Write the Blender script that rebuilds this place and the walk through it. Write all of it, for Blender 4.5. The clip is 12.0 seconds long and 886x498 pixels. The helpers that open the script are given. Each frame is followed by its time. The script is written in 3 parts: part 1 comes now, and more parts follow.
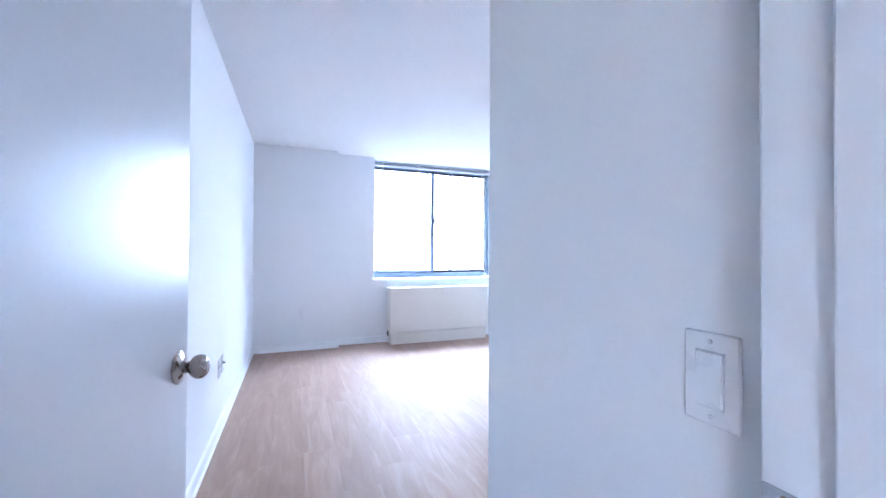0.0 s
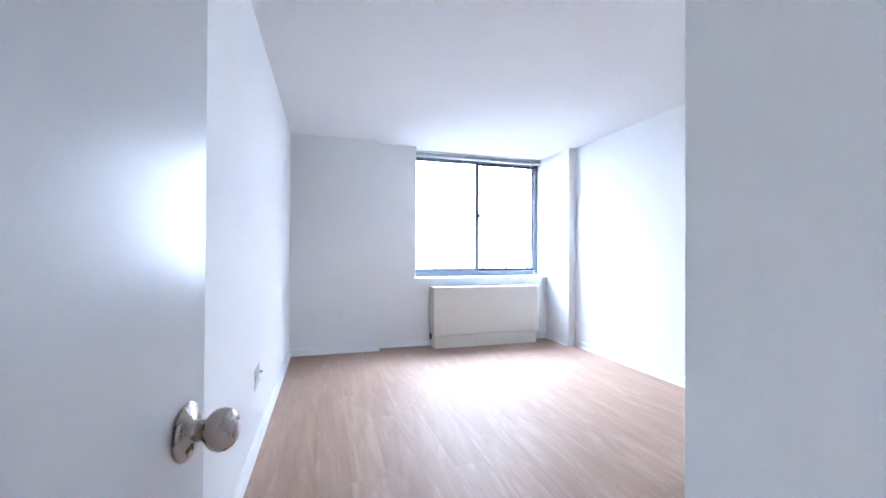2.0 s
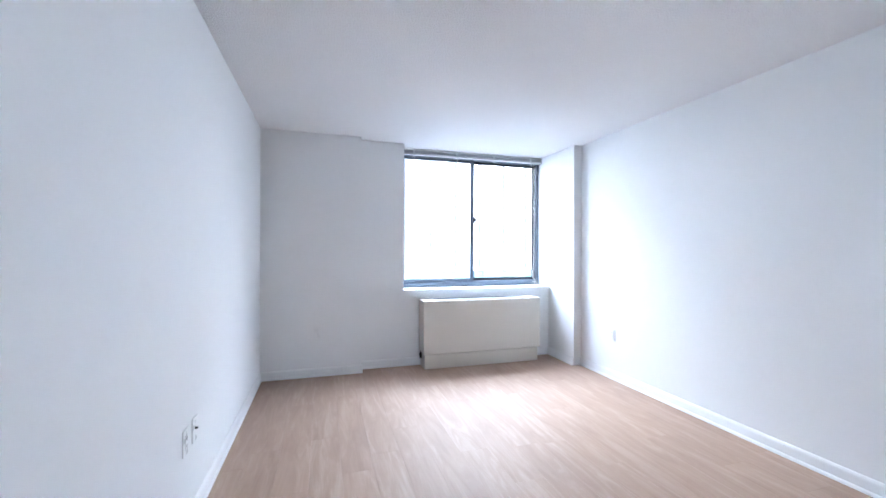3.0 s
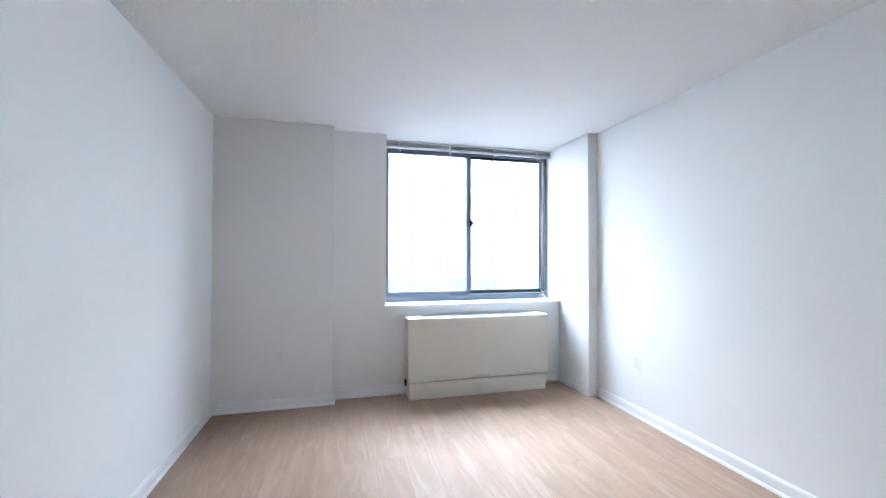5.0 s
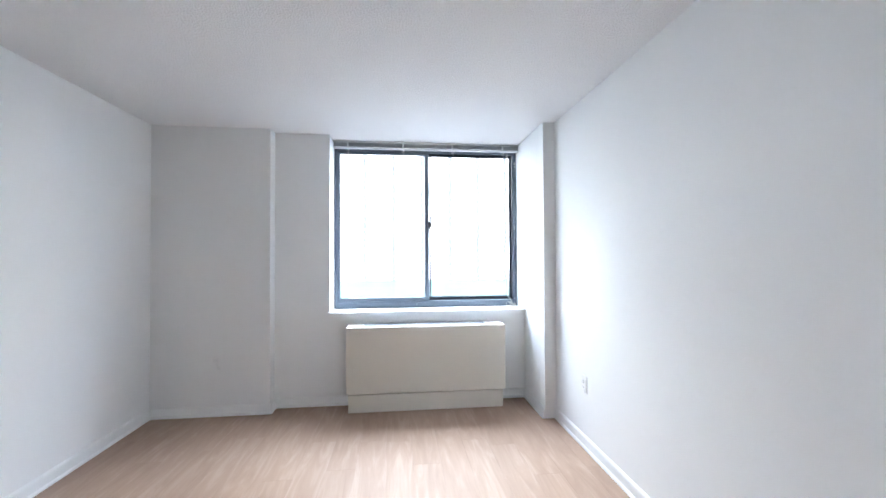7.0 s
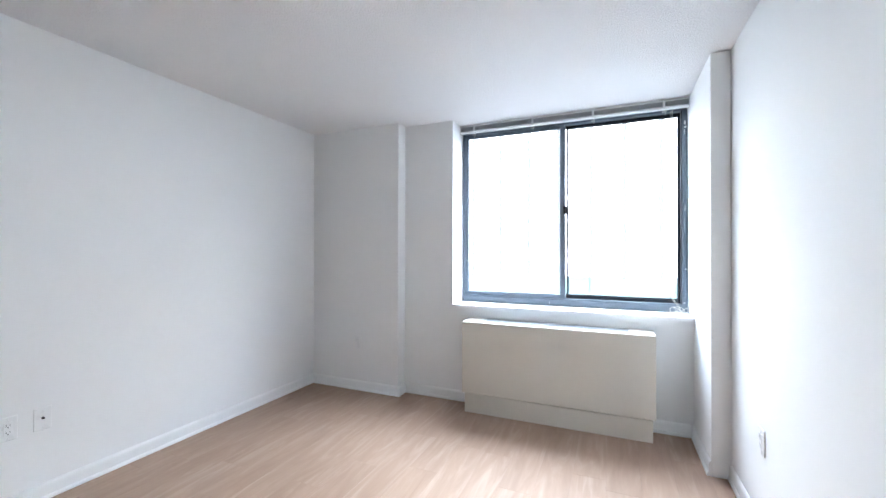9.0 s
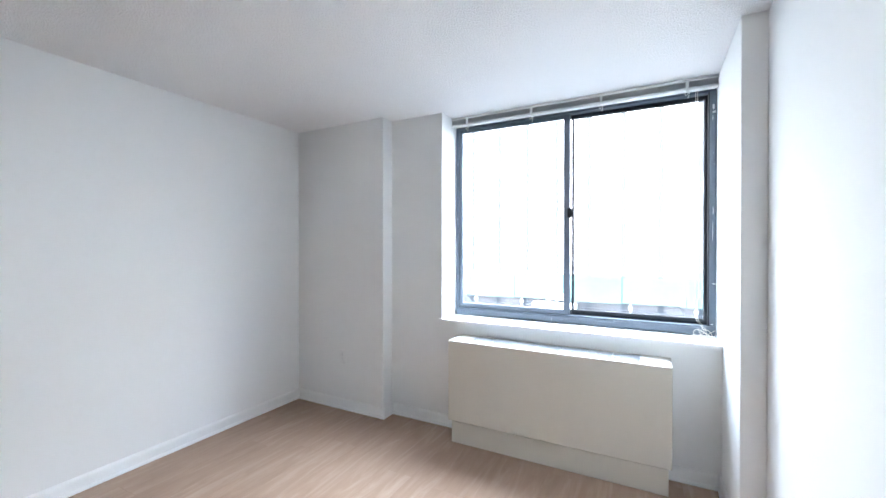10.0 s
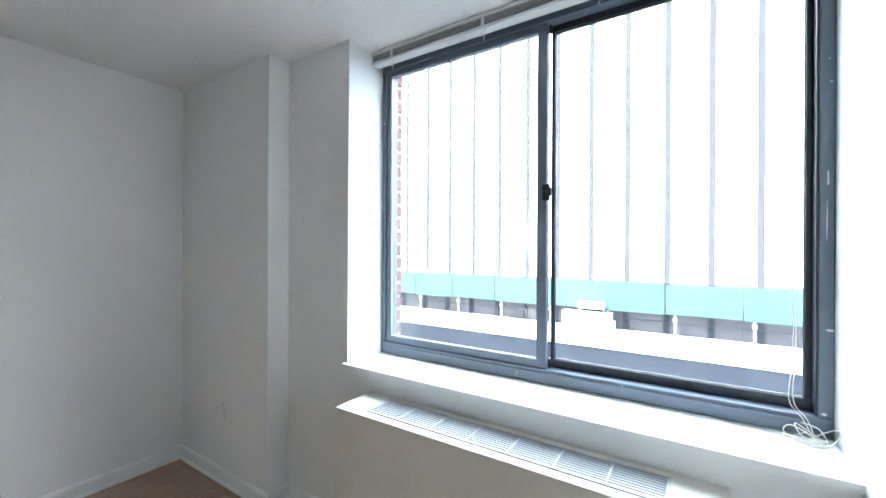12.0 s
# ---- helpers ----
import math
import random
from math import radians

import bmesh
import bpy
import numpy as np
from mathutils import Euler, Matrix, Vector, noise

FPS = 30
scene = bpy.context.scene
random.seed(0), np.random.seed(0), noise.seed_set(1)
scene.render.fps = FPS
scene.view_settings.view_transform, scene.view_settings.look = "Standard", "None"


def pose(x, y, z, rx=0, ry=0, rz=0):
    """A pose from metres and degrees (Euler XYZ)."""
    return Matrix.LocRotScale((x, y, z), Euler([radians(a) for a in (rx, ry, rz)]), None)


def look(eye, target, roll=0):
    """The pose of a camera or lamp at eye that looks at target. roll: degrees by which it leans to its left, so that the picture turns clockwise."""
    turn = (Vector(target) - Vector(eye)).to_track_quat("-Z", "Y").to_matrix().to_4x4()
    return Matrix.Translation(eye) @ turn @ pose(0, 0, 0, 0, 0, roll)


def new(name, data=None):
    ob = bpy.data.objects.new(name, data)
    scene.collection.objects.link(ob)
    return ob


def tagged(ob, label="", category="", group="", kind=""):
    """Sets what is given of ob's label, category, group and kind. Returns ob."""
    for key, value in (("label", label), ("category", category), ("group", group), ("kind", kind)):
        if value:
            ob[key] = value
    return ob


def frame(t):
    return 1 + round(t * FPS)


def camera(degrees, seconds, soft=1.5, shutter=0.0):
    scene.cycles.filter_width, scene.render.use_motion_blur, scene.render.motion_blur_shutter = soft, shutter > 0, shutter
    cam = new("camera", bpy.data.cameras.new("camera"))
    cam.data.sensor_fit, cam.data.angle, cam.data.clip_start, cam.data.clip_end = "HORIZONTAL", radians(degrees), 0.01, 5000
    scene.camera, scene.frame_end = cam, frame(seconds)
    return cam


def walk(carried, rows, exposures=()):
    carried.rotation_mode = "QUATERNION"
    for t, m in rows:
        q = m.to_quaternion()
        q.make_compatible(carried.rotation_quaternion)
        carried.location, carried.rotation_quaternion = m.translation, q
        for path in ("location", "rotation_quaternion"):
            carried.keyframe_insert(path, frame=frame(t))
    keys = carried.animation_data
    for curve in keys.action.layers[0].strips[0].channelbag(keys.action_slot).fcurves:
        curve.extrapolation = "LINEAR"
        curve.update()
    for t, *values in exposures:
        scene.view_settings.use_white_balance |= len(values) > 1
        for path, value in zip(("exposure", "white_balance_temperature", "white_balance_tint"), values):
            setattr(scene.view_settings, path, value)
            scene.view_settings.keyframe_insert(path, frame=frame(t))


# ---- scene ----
cam = camera(96.4, 12.0)
PATH = [
    (0, (0.456, 0.914, 1.175), (1.157, 2.788, 1.197), 0.3),
    (0.5, (0.404, 0.973, 1.153), (0.987, 2.886, 1.174), 0.1),
    (1, (0.364, 1.081, 1.112), (0.925, 3.0, 1.128), 0.2),
    (1.5, (0.353, 1.212, 1.108), (0.91, 3.133, 1.123), 0.3),
    (2, (0.386, 1.367, 1.149), (0.949, 3.286, 1.164), 0.3),
    (2.5, (0.474, 1.61, 1.214), (1.052, 3.525, 1.226), 0.2),
    (3, (0.588, 1.823, 1.278), (1.165, 3.738, 1.28), 0.2),
    (5, (1.015, 2.387, 1.293), (1.517, 4.322, 1.328), 0.1),
    (5.5, (1.276, 2.448, 1.348), (1.736, 4.395, 1.368), 0.1),
    (6, (1.503, 2.466, 1.35), (1.938, 4.418, 1.383), -0.0),
    (6.5, (1.783, 2.44, 1.345), (2.152, 4.405, 1.385), -0.2),
    (8.5, (2.626, 2.709, 1.332), (2.076, 4.632, 1.314), -0.1),
    (9, (2.722, 2.894, 1.291), (1.933, 4.732, 1.303), 0.1),
    (9.5, (2.793, 3.103, 1.366), (1.914, 4.899, 1.354), -0.1),
    (10, (2.885, 3.381, 1.392), (1.951, 5.15, 1.381), -0.0),
    (10.5, (2.95, 3.718, 1.385), (1.959, 5.455, 1.383), 0.2),
    (11, (2.917, 4.06, 1.383), (1.905, 5.785, 1.388), 0.3),
    (11.5, (2.91, 4.395, 1.372), (1.867, 6.102, 1.384), 0.5),
    (12, (2.904, 4.727, 1.4), (1.81, 6.401, 1.399), 0.3),
]
EXPOSURES = [(0.0, 5.14, 4720, 16), (0.5, 5.04, 4750, 16), (1.5, 5.0, 5080, 15), (2.5, 4.8, 5230, 13), (3.0, 4.64, 5320, 12), (5.0, 4.38, 5520, 9), (6.5, 4.34, 5710, 10), (8.5, 4.43, 5760, 10), (10.5, 4.41, 5740, 8), (11.5, 4.09, 5730, 6), (12.0, 3.78, 5830, 4)]
walk(cam, [(t, look(eye, target, roll)) for t, eye, target, roll in PATH], EXPOSURES)

# ---- light ----
world = bpy.data.worlds.new("sky")
scene.world = world
world.use_nodes = True
wt = world.node_tree
sky = wt.nodes.new("ShaderNodeTexSky")
sky.sky_type = "NISHITA"
sky.sun_disc = False
sky.sun_elevation, sky.sun_rotation = radians(42), radians(200)
wt.links.new(sky.outputs["Color"], wt.nodes["Background"].inputs["Color"])
wt.nodes["Background"].inputs["Strength"].default_value = 0.095
sun = new("sun", bpy.data.lights.new("sun", "SUN"))
sun.data.energy, sun.data.angle, sun.data.color = 2.6, radians(0.5), (1.0, 0.96, 0.9)
sun.matrix_world = look((-13, -36, 36), (0, 0, 0))
# unseen lamp added over the street, standing in for bright sky through the window
sky_fill_lamp = new("sky_fill_lamp", bpy.data.lights.new("sky_fill_lamp", "AREA"))
sky_fill_lamp.data.shape, sky_fill_lamp.data.size, sky_fill_lamp.data.size_y = "RECTANGLE", 14.0, 6.0
sky_fill_lamp.data.energy, sky_fill_lamp.data.color = 420.0, (0.92, 0.97, 1.0)
sky_fill_lamp.matrix_world = look((4.0, 11.0, 8.2), (2.5, 6.3, 1.5))

# ---- materials ----
def nodes_of(name):
    m = bpy.data.materials.new(name)
    m.use_nodes = True
    t = m.node_tree
    return m, t, t.nodes["Principled BSDF"]


def node(t, kind, **values):
    n = t.nodes.new(kind)
    for k, v in values.items():
        n.inputs[k.replace("_", " ")].default_value = v
    return n


def surface(name, colour, rough=0.5, metal=0.0, vary=0.06, scale=3.0, fine=220.0, bump=0.05, stretch=(1, 1, 1), dist=0.002):
    """A base colour with broad stains and fine grain, in metres of the object's own space."""
    m, t, b = nodes_of(name)
    co = t.nodes.new("ShaderNodeTexCoord")
    mp = node(t, "ShaderNodeMapping", Scale=stretch)
    broad = node(t, "ShaderNodeTexNoise", Scale=scale, Detail=5.0)
    grain = node(t, "ShaderNodeTexNoise", Scale=fine, Detail=3.0)
    t.links.new(co.outputs["Object"], mp.inputs["Vector"])
    for n in (broad, grain):
        t.links.new(mp.outputs["Vector"], n.inputs["Vector"])
    mix = t.nodes.new("ShaderNodeMix")
    mix.data_type = "RGBA"
    mix.inputs[6].default_value = (*[c * (1 - vary) for c in colour], 1)
    mix.inputs[7].default_value = (*[min(1, c * (1 + vary)) for c in colour], 1)
    t.links.new(broad.outputs["Fac"], mix.inputs[0])
    t.links.new(mix.outputs[2], b.inputs["Base Color"])
    rr = node(t, "ShaderNodeMapRange", To_Min=max(0.02, rough - 0.08), To_Max=min(1, rough + 0.08))
    t.links.new(broad.outputs["Fac"], rr.inputs["Value"])
    t.links.new(rr.outputs["Result"], b.inputs["Roughness"])
    b.inputs["Metallic"].default_value = metal
    if bump:
        bp = node(t, "ShaderNodeBump", Strength=bump, Distance=dist)
        t.links.new(grain.outputs["Fac"], bp.inputs["Height"])
        t.links.new(bp.outputs["Normal"], b.inputs["Normal"])
    return m


def ceiling_material():
    """Sprayed stipple: blobs about a centimetre apart."""
    m, t, b = nodes_of("stipple_ceiling")
    co = t.nodes.new("ShaderNodeTexCoord")
    v = node(t, "ShaderNodeTexNoise", Scale=120.0, Detail=2.5, Roughness=0.55)
    broad = node(t, "ShaderNodeTexNoise", Scale=1.3, Detail=4.0)
    ramp = t.nodes.new("ShaderNodeValToRGB")
    ramp.color_ramp.elements[0].position, ramp.color_ramp.elements[1].position = 0.42, 0.66
    t.links.new(co.outputs["Object"], v.inputs["Vector"])
    t.links.new(co.outputs["Object"], broad.inputs["Vector"])
    t.links.new(v.outputs["Fac"], ramp.inputs["Fac"])
    bp = node(t, "ShaderNodeBump", Strength=0.6, Distance=0.006)
    t.links.new(ramp.outputs["Color"], bp.inputs["Height"])
    t.links.new(bp.outputs["Normal"], b.inputs["Normal"])
    mix = t.nodes.new("ShaderNodeMix")
    mix.data_type = "RGBA"
    mix.inputs[6].default_value, mix.inputs[7].default_value = (0.875, 0.865, 0.86, 1), (0.915, 0.905, 0.90, 1)
    t.links.new(broad.outputs["Fac"], mix.inputs[0])
    t.links.new(mix.outputs[2], b.inputs["Base Color"])
    b.inputs["Roughness"].default_value = 0.9
    return m


def plank_material():
    """Pale oak-look boards: grain along y, each board a little different."""
    m, t, b = nodes_of("oak_plank")
    co = t.nodes.new("ShaderNodeTexCoord")
    info = t.nodes.new("ShaderNodeObjectInfo")
    shift = t.nodes.new("ShaderNodeVectorMath")
    shift.operation = "MULTIPLY_ADD"
    shift.inputs[1].default_value = (37.0, 61.0, 11.0)
    t.links.new(info.outputs["Random"], shift.inputs[0])
    t.links.new(co.outputs["Object"], shift.inputs[2])
    long_ = node(t, "ShaderNodeMapping", Scale=(9, 1.1, 1))
    fine = node(t, "ShaderNodeMapping", Scale=(120, 5, 1))
    t.links.new(shift.outputs["Vector"], long_.inputs["Vector"])
    t.links.new(shift.outputs["Vector"], fine.inputs["Vector"])
    a = node(t, "ShaderNodeTexNoise", Scale=1.6, Detail=6.0, Roughness=0.6, Distortion=1.2)
    g = node(t, "ShaderNodeTexNoise", Scale=1.0, Detail=4.0, Roughness=0.65)
    t.links.new(long_.outputs["Vector"], a.inputs["Vector"])
    t.links.new(fine.outputs["Vector"], g.inputs["Vector"])
    ramp = t.nodes.new("ShaderNodeValToRGB")
    e = ramp.color_ramp.elements
    e[0].position, e[0].color = 0.3, (0.372, 0.256, 0.187, 1)
    e[1].position, e[1].color = 0.72, (0.485, 0.360, 0.274, 1)
    mid = e.new(0.52)
    mid.color = (0.42, 0.296, 0.216, 1)
    sumf = t.nodes.new("ShaderNodeMath")
    sumf.operation = "MULTIPLY_ADD"
    sumf.inputs[1].default_value = 0.17
    t.links.new(g.outputs["Fac"], sumf.inputs[0])
    sub = t.nodes.new("ShaderNodeMath")
    sub.operation = "MULTIPLY_ADD"
    sub.inputs[1].default_value, sub.inputs[2].default_value = 0.12, -0.145
    t.links.new(info.outputs["Random"], sub.inputs[0])
    add = t.nodes.new("ShaderNodeMath")
    t.links.new(a.outputs["Fac"], add.inputs[0])
    t.links.new(sub.outputs["Value"], add.inputs[1])
    t.links.new(add.outputs["Value"], sumf.inputs[2])
    t.links.new(sumf.outputs["Value"], ramp.inputs["Fac"])
    t.links.new(ramp.outputs["Color"], b.inputs["Base Color"])
    rr = node(t, "ShaderNodeMapRange", To_Min=0.46, To_Max=0.58)
    t.links.new(a.outputs["Fac"], rr.inputs["Value"])
    t.links.new(rr.outputs["Result"], b.inputs["Roughness"])
    b.inputs["Specular IOR Level"].default_value = 0.2
    bp = node(t, "ShaderNodeBump", Strength=0.12, Distance=0.001)
    t.links.new(g.outputs["Fac"], bp.inputs["Height"])
    t.links.new(bp.outputs["Normal"], b.inputs["Normal"])
    return m


def brick_material():
    m, t, b = nodes_of("red_brick")
    info = t.nodes.new("ShaderNodeObjectInfo")
    co = t.nodes.new("ShaderNodeTexCoord")
    n = node(t, "ShaderNodeTexNoise", Scale=45.0, Detail=5.0)
    t.links.new(co.outputs["Object"], n.inputs["Vector"])
    ramp = t.nodes.new("ShaderNodeValToRGB")
    ramp.color_ramp.elements[0].color, ramp.color_ramp.elements[1].color = (0.14, 0.062, 0.054, 1), (0.22, 0.11, 0.10, 1)
    av = t.nodes.new("ShaderNodeMath")
    av.operation = "MULTIPLY_ADD"
    av.inputs[1].default_value = 0.6
    t.links.new(info.outputs["Random"], av.inputs[0])
    half = t.nodes.new("ShaderNodeMath")
    half.operation = "MULTIPLY"
    half.inputs[1].default_value = 0.5
    t.links.new(n.outputs["Fac"], half.inputs[0])
    t.links.new(half.outputs["Value"], av.inputs[2])
    t.links.new(av.outputs["Value"], ramp.inputs["Fac"])
    t.links.new(ramp.outputs["Color"], b.inputs["Base Color"])
    b.inputs["Roughness"].default_value = 0.85
    bp = node(t, "ShaderNodeBump", Strength=0.4, Distance=0.002)
    t.links.new(n.outputs["Fac"], bp.inputs["Height"])
    t.links.new(bp.outputs["Normal"], b.inputs["Normal"])
    return m


def glass_material(name, tint=(0.97, 0.985, 0.98), dust=0.0):
    """A clear pane: light goes straight through, gloss rising towards grazing angles, with a film of dust in vertical runs."""
    m, t, b = nodes_of(name)
    t.nodes.remove(b)
    out = t.nodes["Material Output"]
    tr = node(t, "ShaderNodeBsdfTransparent", Color=(*tint, 1))
    gl = node(t, "ShaderNodeBsdfGlossy", Roughness=0.01)
    lw = node(t, "ShaderNodeLayerWeight", Blend=0.5)
    power = t.nodes.new("ShaderNodeMath")
    power.operation = "POWER"
    power.inputs[1].default_value = 5.0
    t.links.new(lw.outputs["Facing"], power.inputs[0])
    fr = node(t, "ShaderNodeMapRange", To_Min=0.035, To_Max=1.0)
    t.links.new(power.outputs["Value"], fr.inputs["Value"])
    mix = t.nodes.new("ShaderNodeMixShader")
    t.links.new(fr.outputs["Result"], mix.inputs[0])
    t.links.new(tr.outputs[0], mix.inputs[1])
    t.links.new(gl.outputs[0], mix.inputs[2])
    last = mix
    if dust:
        co = t.nodes.new("ShaderNodeTexCoord")
        mp = node(t, "ShaderNodeMapping", Scale=(16, 1, 1.6))
        n = node(t, "ShaderNodeTexNoise", Scale=1.0, Detail=8.0, Roughness=0.65)
        t.links.new(co.outputs["Object"], mp.inputs["Vector"])
        t.links.new(mp.outputs["Vector"], n.inputs["Vector"])
        sep = t.nodes.new("ShaderNodeSeparateXYZ")
        t.links.new(co.outputs["Object"], sep.inputs[0])
        low = node(t, "ShaderNodeMapRange", From_Min=0.93, From_Max=1.12, To_Min=3.2, To_Max=1.0)
        t.links.new(sep.outputs["Z"], low.inputs["Value"])
        film = node(t, "ShaderNodeMapRange", From_Min=0.3, From_Max=0.75, To_Min=0.4 * dust, To_Max=1.7 * dust)
        t.links.new(n.outputs["Fac"], film.inputs["Value"])
        mul = t.nodes.new("ShaderNodeMath")
        mul.operation = "MULTIPLY"
        t.links.new(film.outputs["Result"], mul.inputs[0])
        t.links.new(low.outputs["Result"], mul.inputs[1])
        grey = node(t, "ShaderNodeBsdfTranslucent", Color=(0.8, 0.83, 0.86, 1))
        last = t.nodes.new("ShaderNodeMixShader")
        t.links.new(mul.outputs["Value"], last.inputs[0])
        t.links.new(mix.outputs[0], last.inputs[1])
        t.links.new(grey.outputs[0], last.inputs[2])
    t.links.new(last.outputs[0], out.inputs["Surface"])
    return m


def worn_frame_material():
    """Slate-grey painted aluminium with chips and smears of white wall paint."""
    m = surface("slate_aluminium", (0.13, 0.16, 0.20), rough=0.38, metal=0.15, vary=0.2, scale=9, fine=90, bump=0.08)
    t, b = m.node_tree, m.node_tree.nodes["Principled BSDF"]
    old = b.inputs["Base Color"].links[0].from_socket
    co = t.nodes.new("ShaderNodeTexCoord")
    mp = node(t, "ShaderNodeMapping", Scale=(14, 14, 3.2))
    n = node(t, "ShaderNodeTexNoise", Scale=1.7, Detail=7.0, Roughness=0.7)
    t.links.new(co.outputs["Object"], mp.inputs["Vector"])
    t.links.new(mp.outputs["Vector"], n.inputs["Vector"])
    ramp = t.nodes.new("ShaderNodeValToRGB")
    ramp.color_ramp.elements[0].position, ramp.color_ramp.elements[1].position = 0.69, 0.71
    t.links.new(n.outputs["Fac"], ramp.inputs["Fac"])
    mix = t.nodes.new("ShaderNodeMix")
    mix.data_type = "RGBA"
    mix.inputs[7].default_value = (0.55, 0.57, 0.58, 1)
    t.links.new(ramp.outputs["Color"], mix.inputs[0])
    t.links.new(old, mix.inputs[6])
    t.links.new(mix.outputs[2], b.inputs["Base Color"])
    return m


PAINT = surface("white_wall_paint", (0.86, 0.865, 0.86), rough=0.8, vary=0.015, scale=1.5, fine=160, bump=0.10, dist=0.0015)
PAINT.node_tree.nodes["Principled BSDF"].inputs["Specular IOR Level"].default_value = 0.25
TRIM = surface("white_semi_gloss_trim", (0.87, 0.875, 0.87), rough=0.5, vary=0.02, scale=4, fine=60, bump=0.05)
DOORP = surface("white_door_enamel", (0.70, 0.71, 0.715), rough=0.30, vary=0.01, scale=3, bump=0.0)
for link in list(DOORP.node_tree.links):
    if link.to_socket.name == "Roughness":
        DOORP.node_tree.links.remove(link)
DOORP.node_tree.nodes["Principled BSDF"].inputs["Roughness"].default_value = 0.3
CEIL = ceiling_material()
OAK = plank_material()
BRICK = brick_material()
MORTAR = surface("mortar", (0.33, 0.30, 0.28), rough=0.95, vary=0.15, scale=12, fine=200, bump=0.4)
SUBFLOOR = surface("subfloor", (0.12, 0.09, 0.07), rough=0.9)
FRAME = worn_frame_material()
GASKET = surface("black_gasket", (0.012, 0.017, 0.026), rough=0.35, vary=0.2, scale=20, fine=150, bump=0.05)
BRIGHT = surface("bare_aluminium", (0.62, 0.64, 0.66), rough=0.3, metal=0.9, vary=0.06, scale=20)
CREAM = surface("cream_sheet_metal", (0.67, 0.635, 0.56), rough=0.42, vary=0.03, scale=2.5, fine=190, bump=0.06)
GRILLE = surface("grey_white_grille", (0.43, 0.45, 0.47), rough=0.4, vary=0.05, scale=8)
CAVITY_SHADE = surface("cavity_shade", (0.05, 0.055, 0.065), rough=0.8)
PIPE = surface("dark_iron", (0.06, 0.055, 0.05), rough=0.6, metal=0.5, vary=0.3, scale=30)
PLATE = surface("white_plastic", (0.84, 0.845, 0.84), rough=0.28, vary=0.01, scale=20, bump=0.0)
GAP_SHADE = surface("gap_shade_grey", (0.62, 0.63, 0.64), rough=0.4, vary=0.02, scale=20, bump=0.0)
SLOT = surface("black_slot", (0.02, 0.02, 0.02), rough=0.6, bump=0.0)
NICKEL = surface("satin_nickel", (0.50, 0.465, 0.42), rough=0.28, metal=1.0, vary=0.08, scale=40, fine=500, bump=0.03)
STEEL = surface("strike_steel", (0.55, 0.56, 0.58), rough=0.3, metal=1.0, vary=0.1, scale=40)
BRASS = surface("brass_screw", (0.4, 0.3, 0.2), rough=0.4, metal=1.0)
BLIND = surface("white_blind_enamel", (0.70, 0.71, 0.70), rough=0.35, vary=0.04, scale=10, bump=0.0)
SLATM = surface("grey_white_slat", (0.44, 0.45, 0.46), rough=0.4, vary=0.06, scale=14, stretch=(0.3, 6, 6), bump=0.0)
CORD = surface("cream_cord", (0.72, 0.69, 0.62), rough=0.85, vary=0.08, scale=60, fine=900, bump=0.3)
GLASS = glass_material("window_glass", dust=0.007)
PANEL = surface("white_facade_panel", (0.76, 0.76, 0.75), rough=0.7, vary=0.04, scale=0.6, fine=14, bump=0.1)
FIN = surface("grey_facade_strip", (0.054, 0.055, 0.059), rough=0.85, vary=0.12, scale=1.2, fine=14, bump=0.1)
TEAL = surface("frosted_teal_glass", (0.038, 0.074, 0.075), rough=0.5, vary=0.15, scale=0.9, fine=9, bump=0.05)
TEAL_STREAKY = surface("streaked_teal_glass", (0.033, 0.068, 0.068), rough=0.5, vary=0.45, scale=2.2, fine=9, bump=0.05, stretch=(0.7, 1, 2.5))
GREYW = surface("grey_block_wall", (0.062, 0.056, 0.060), rough=0.8, vary=0.1, scale=2, fine=14, bump=0.3)
NAVY = surface("navy_spandrel_glass", (0.007, 0.011, 0.019), rough=0.6, vary=0.35, scale=0.7, fine=6, bump=0.05)
for dull in (NAVY, FIN):
    dull.node_tree.nodes["Principled BSDF"].inputs["Specular IOR Level"].default_value = 0.2
COPING = surface("white_roof_membrane", (0.78, 0.78, 0.77), rough=0.8, vary=0.06, scale=0.8, fine=10, bump=0.1)
ASPHALT = surface("asphalt", (0.05, 0.05, 0.052), rough=0.9, vary=0.2, scale=0.3, fine=30, bump=0.3)


# ---- mesh helpers ----
def box(bm, x0, x1, y0, y1, z0, z1, bevel=0.0, seg=2):
    r = bmesh.ops.create_cube(bm, size=1.0)
    vs = r["verts"]
    for v in vs:
        v.co = Vector(((x0 + x1) / 2 + v.co.x * (x1 - x0), (y0 + y1) / 2 + v.co.y * (y1 - y0), (z0 + z1) / 2 + v.co.z * (z1 - z0)))
    if bevel:
        es = list({e for v in vs for e in v.link_edges})
        bmesh.ops.bevel(bm, geom=es, offset=bevel, segments=seg, affect="EDGES", profile=0.5)
    return bm


def boxes(*specs, bevel=0.0):
    bm = bmesh.new()
    for s in specs:
        box(bm, *s, bevel=bevel)
    return bm


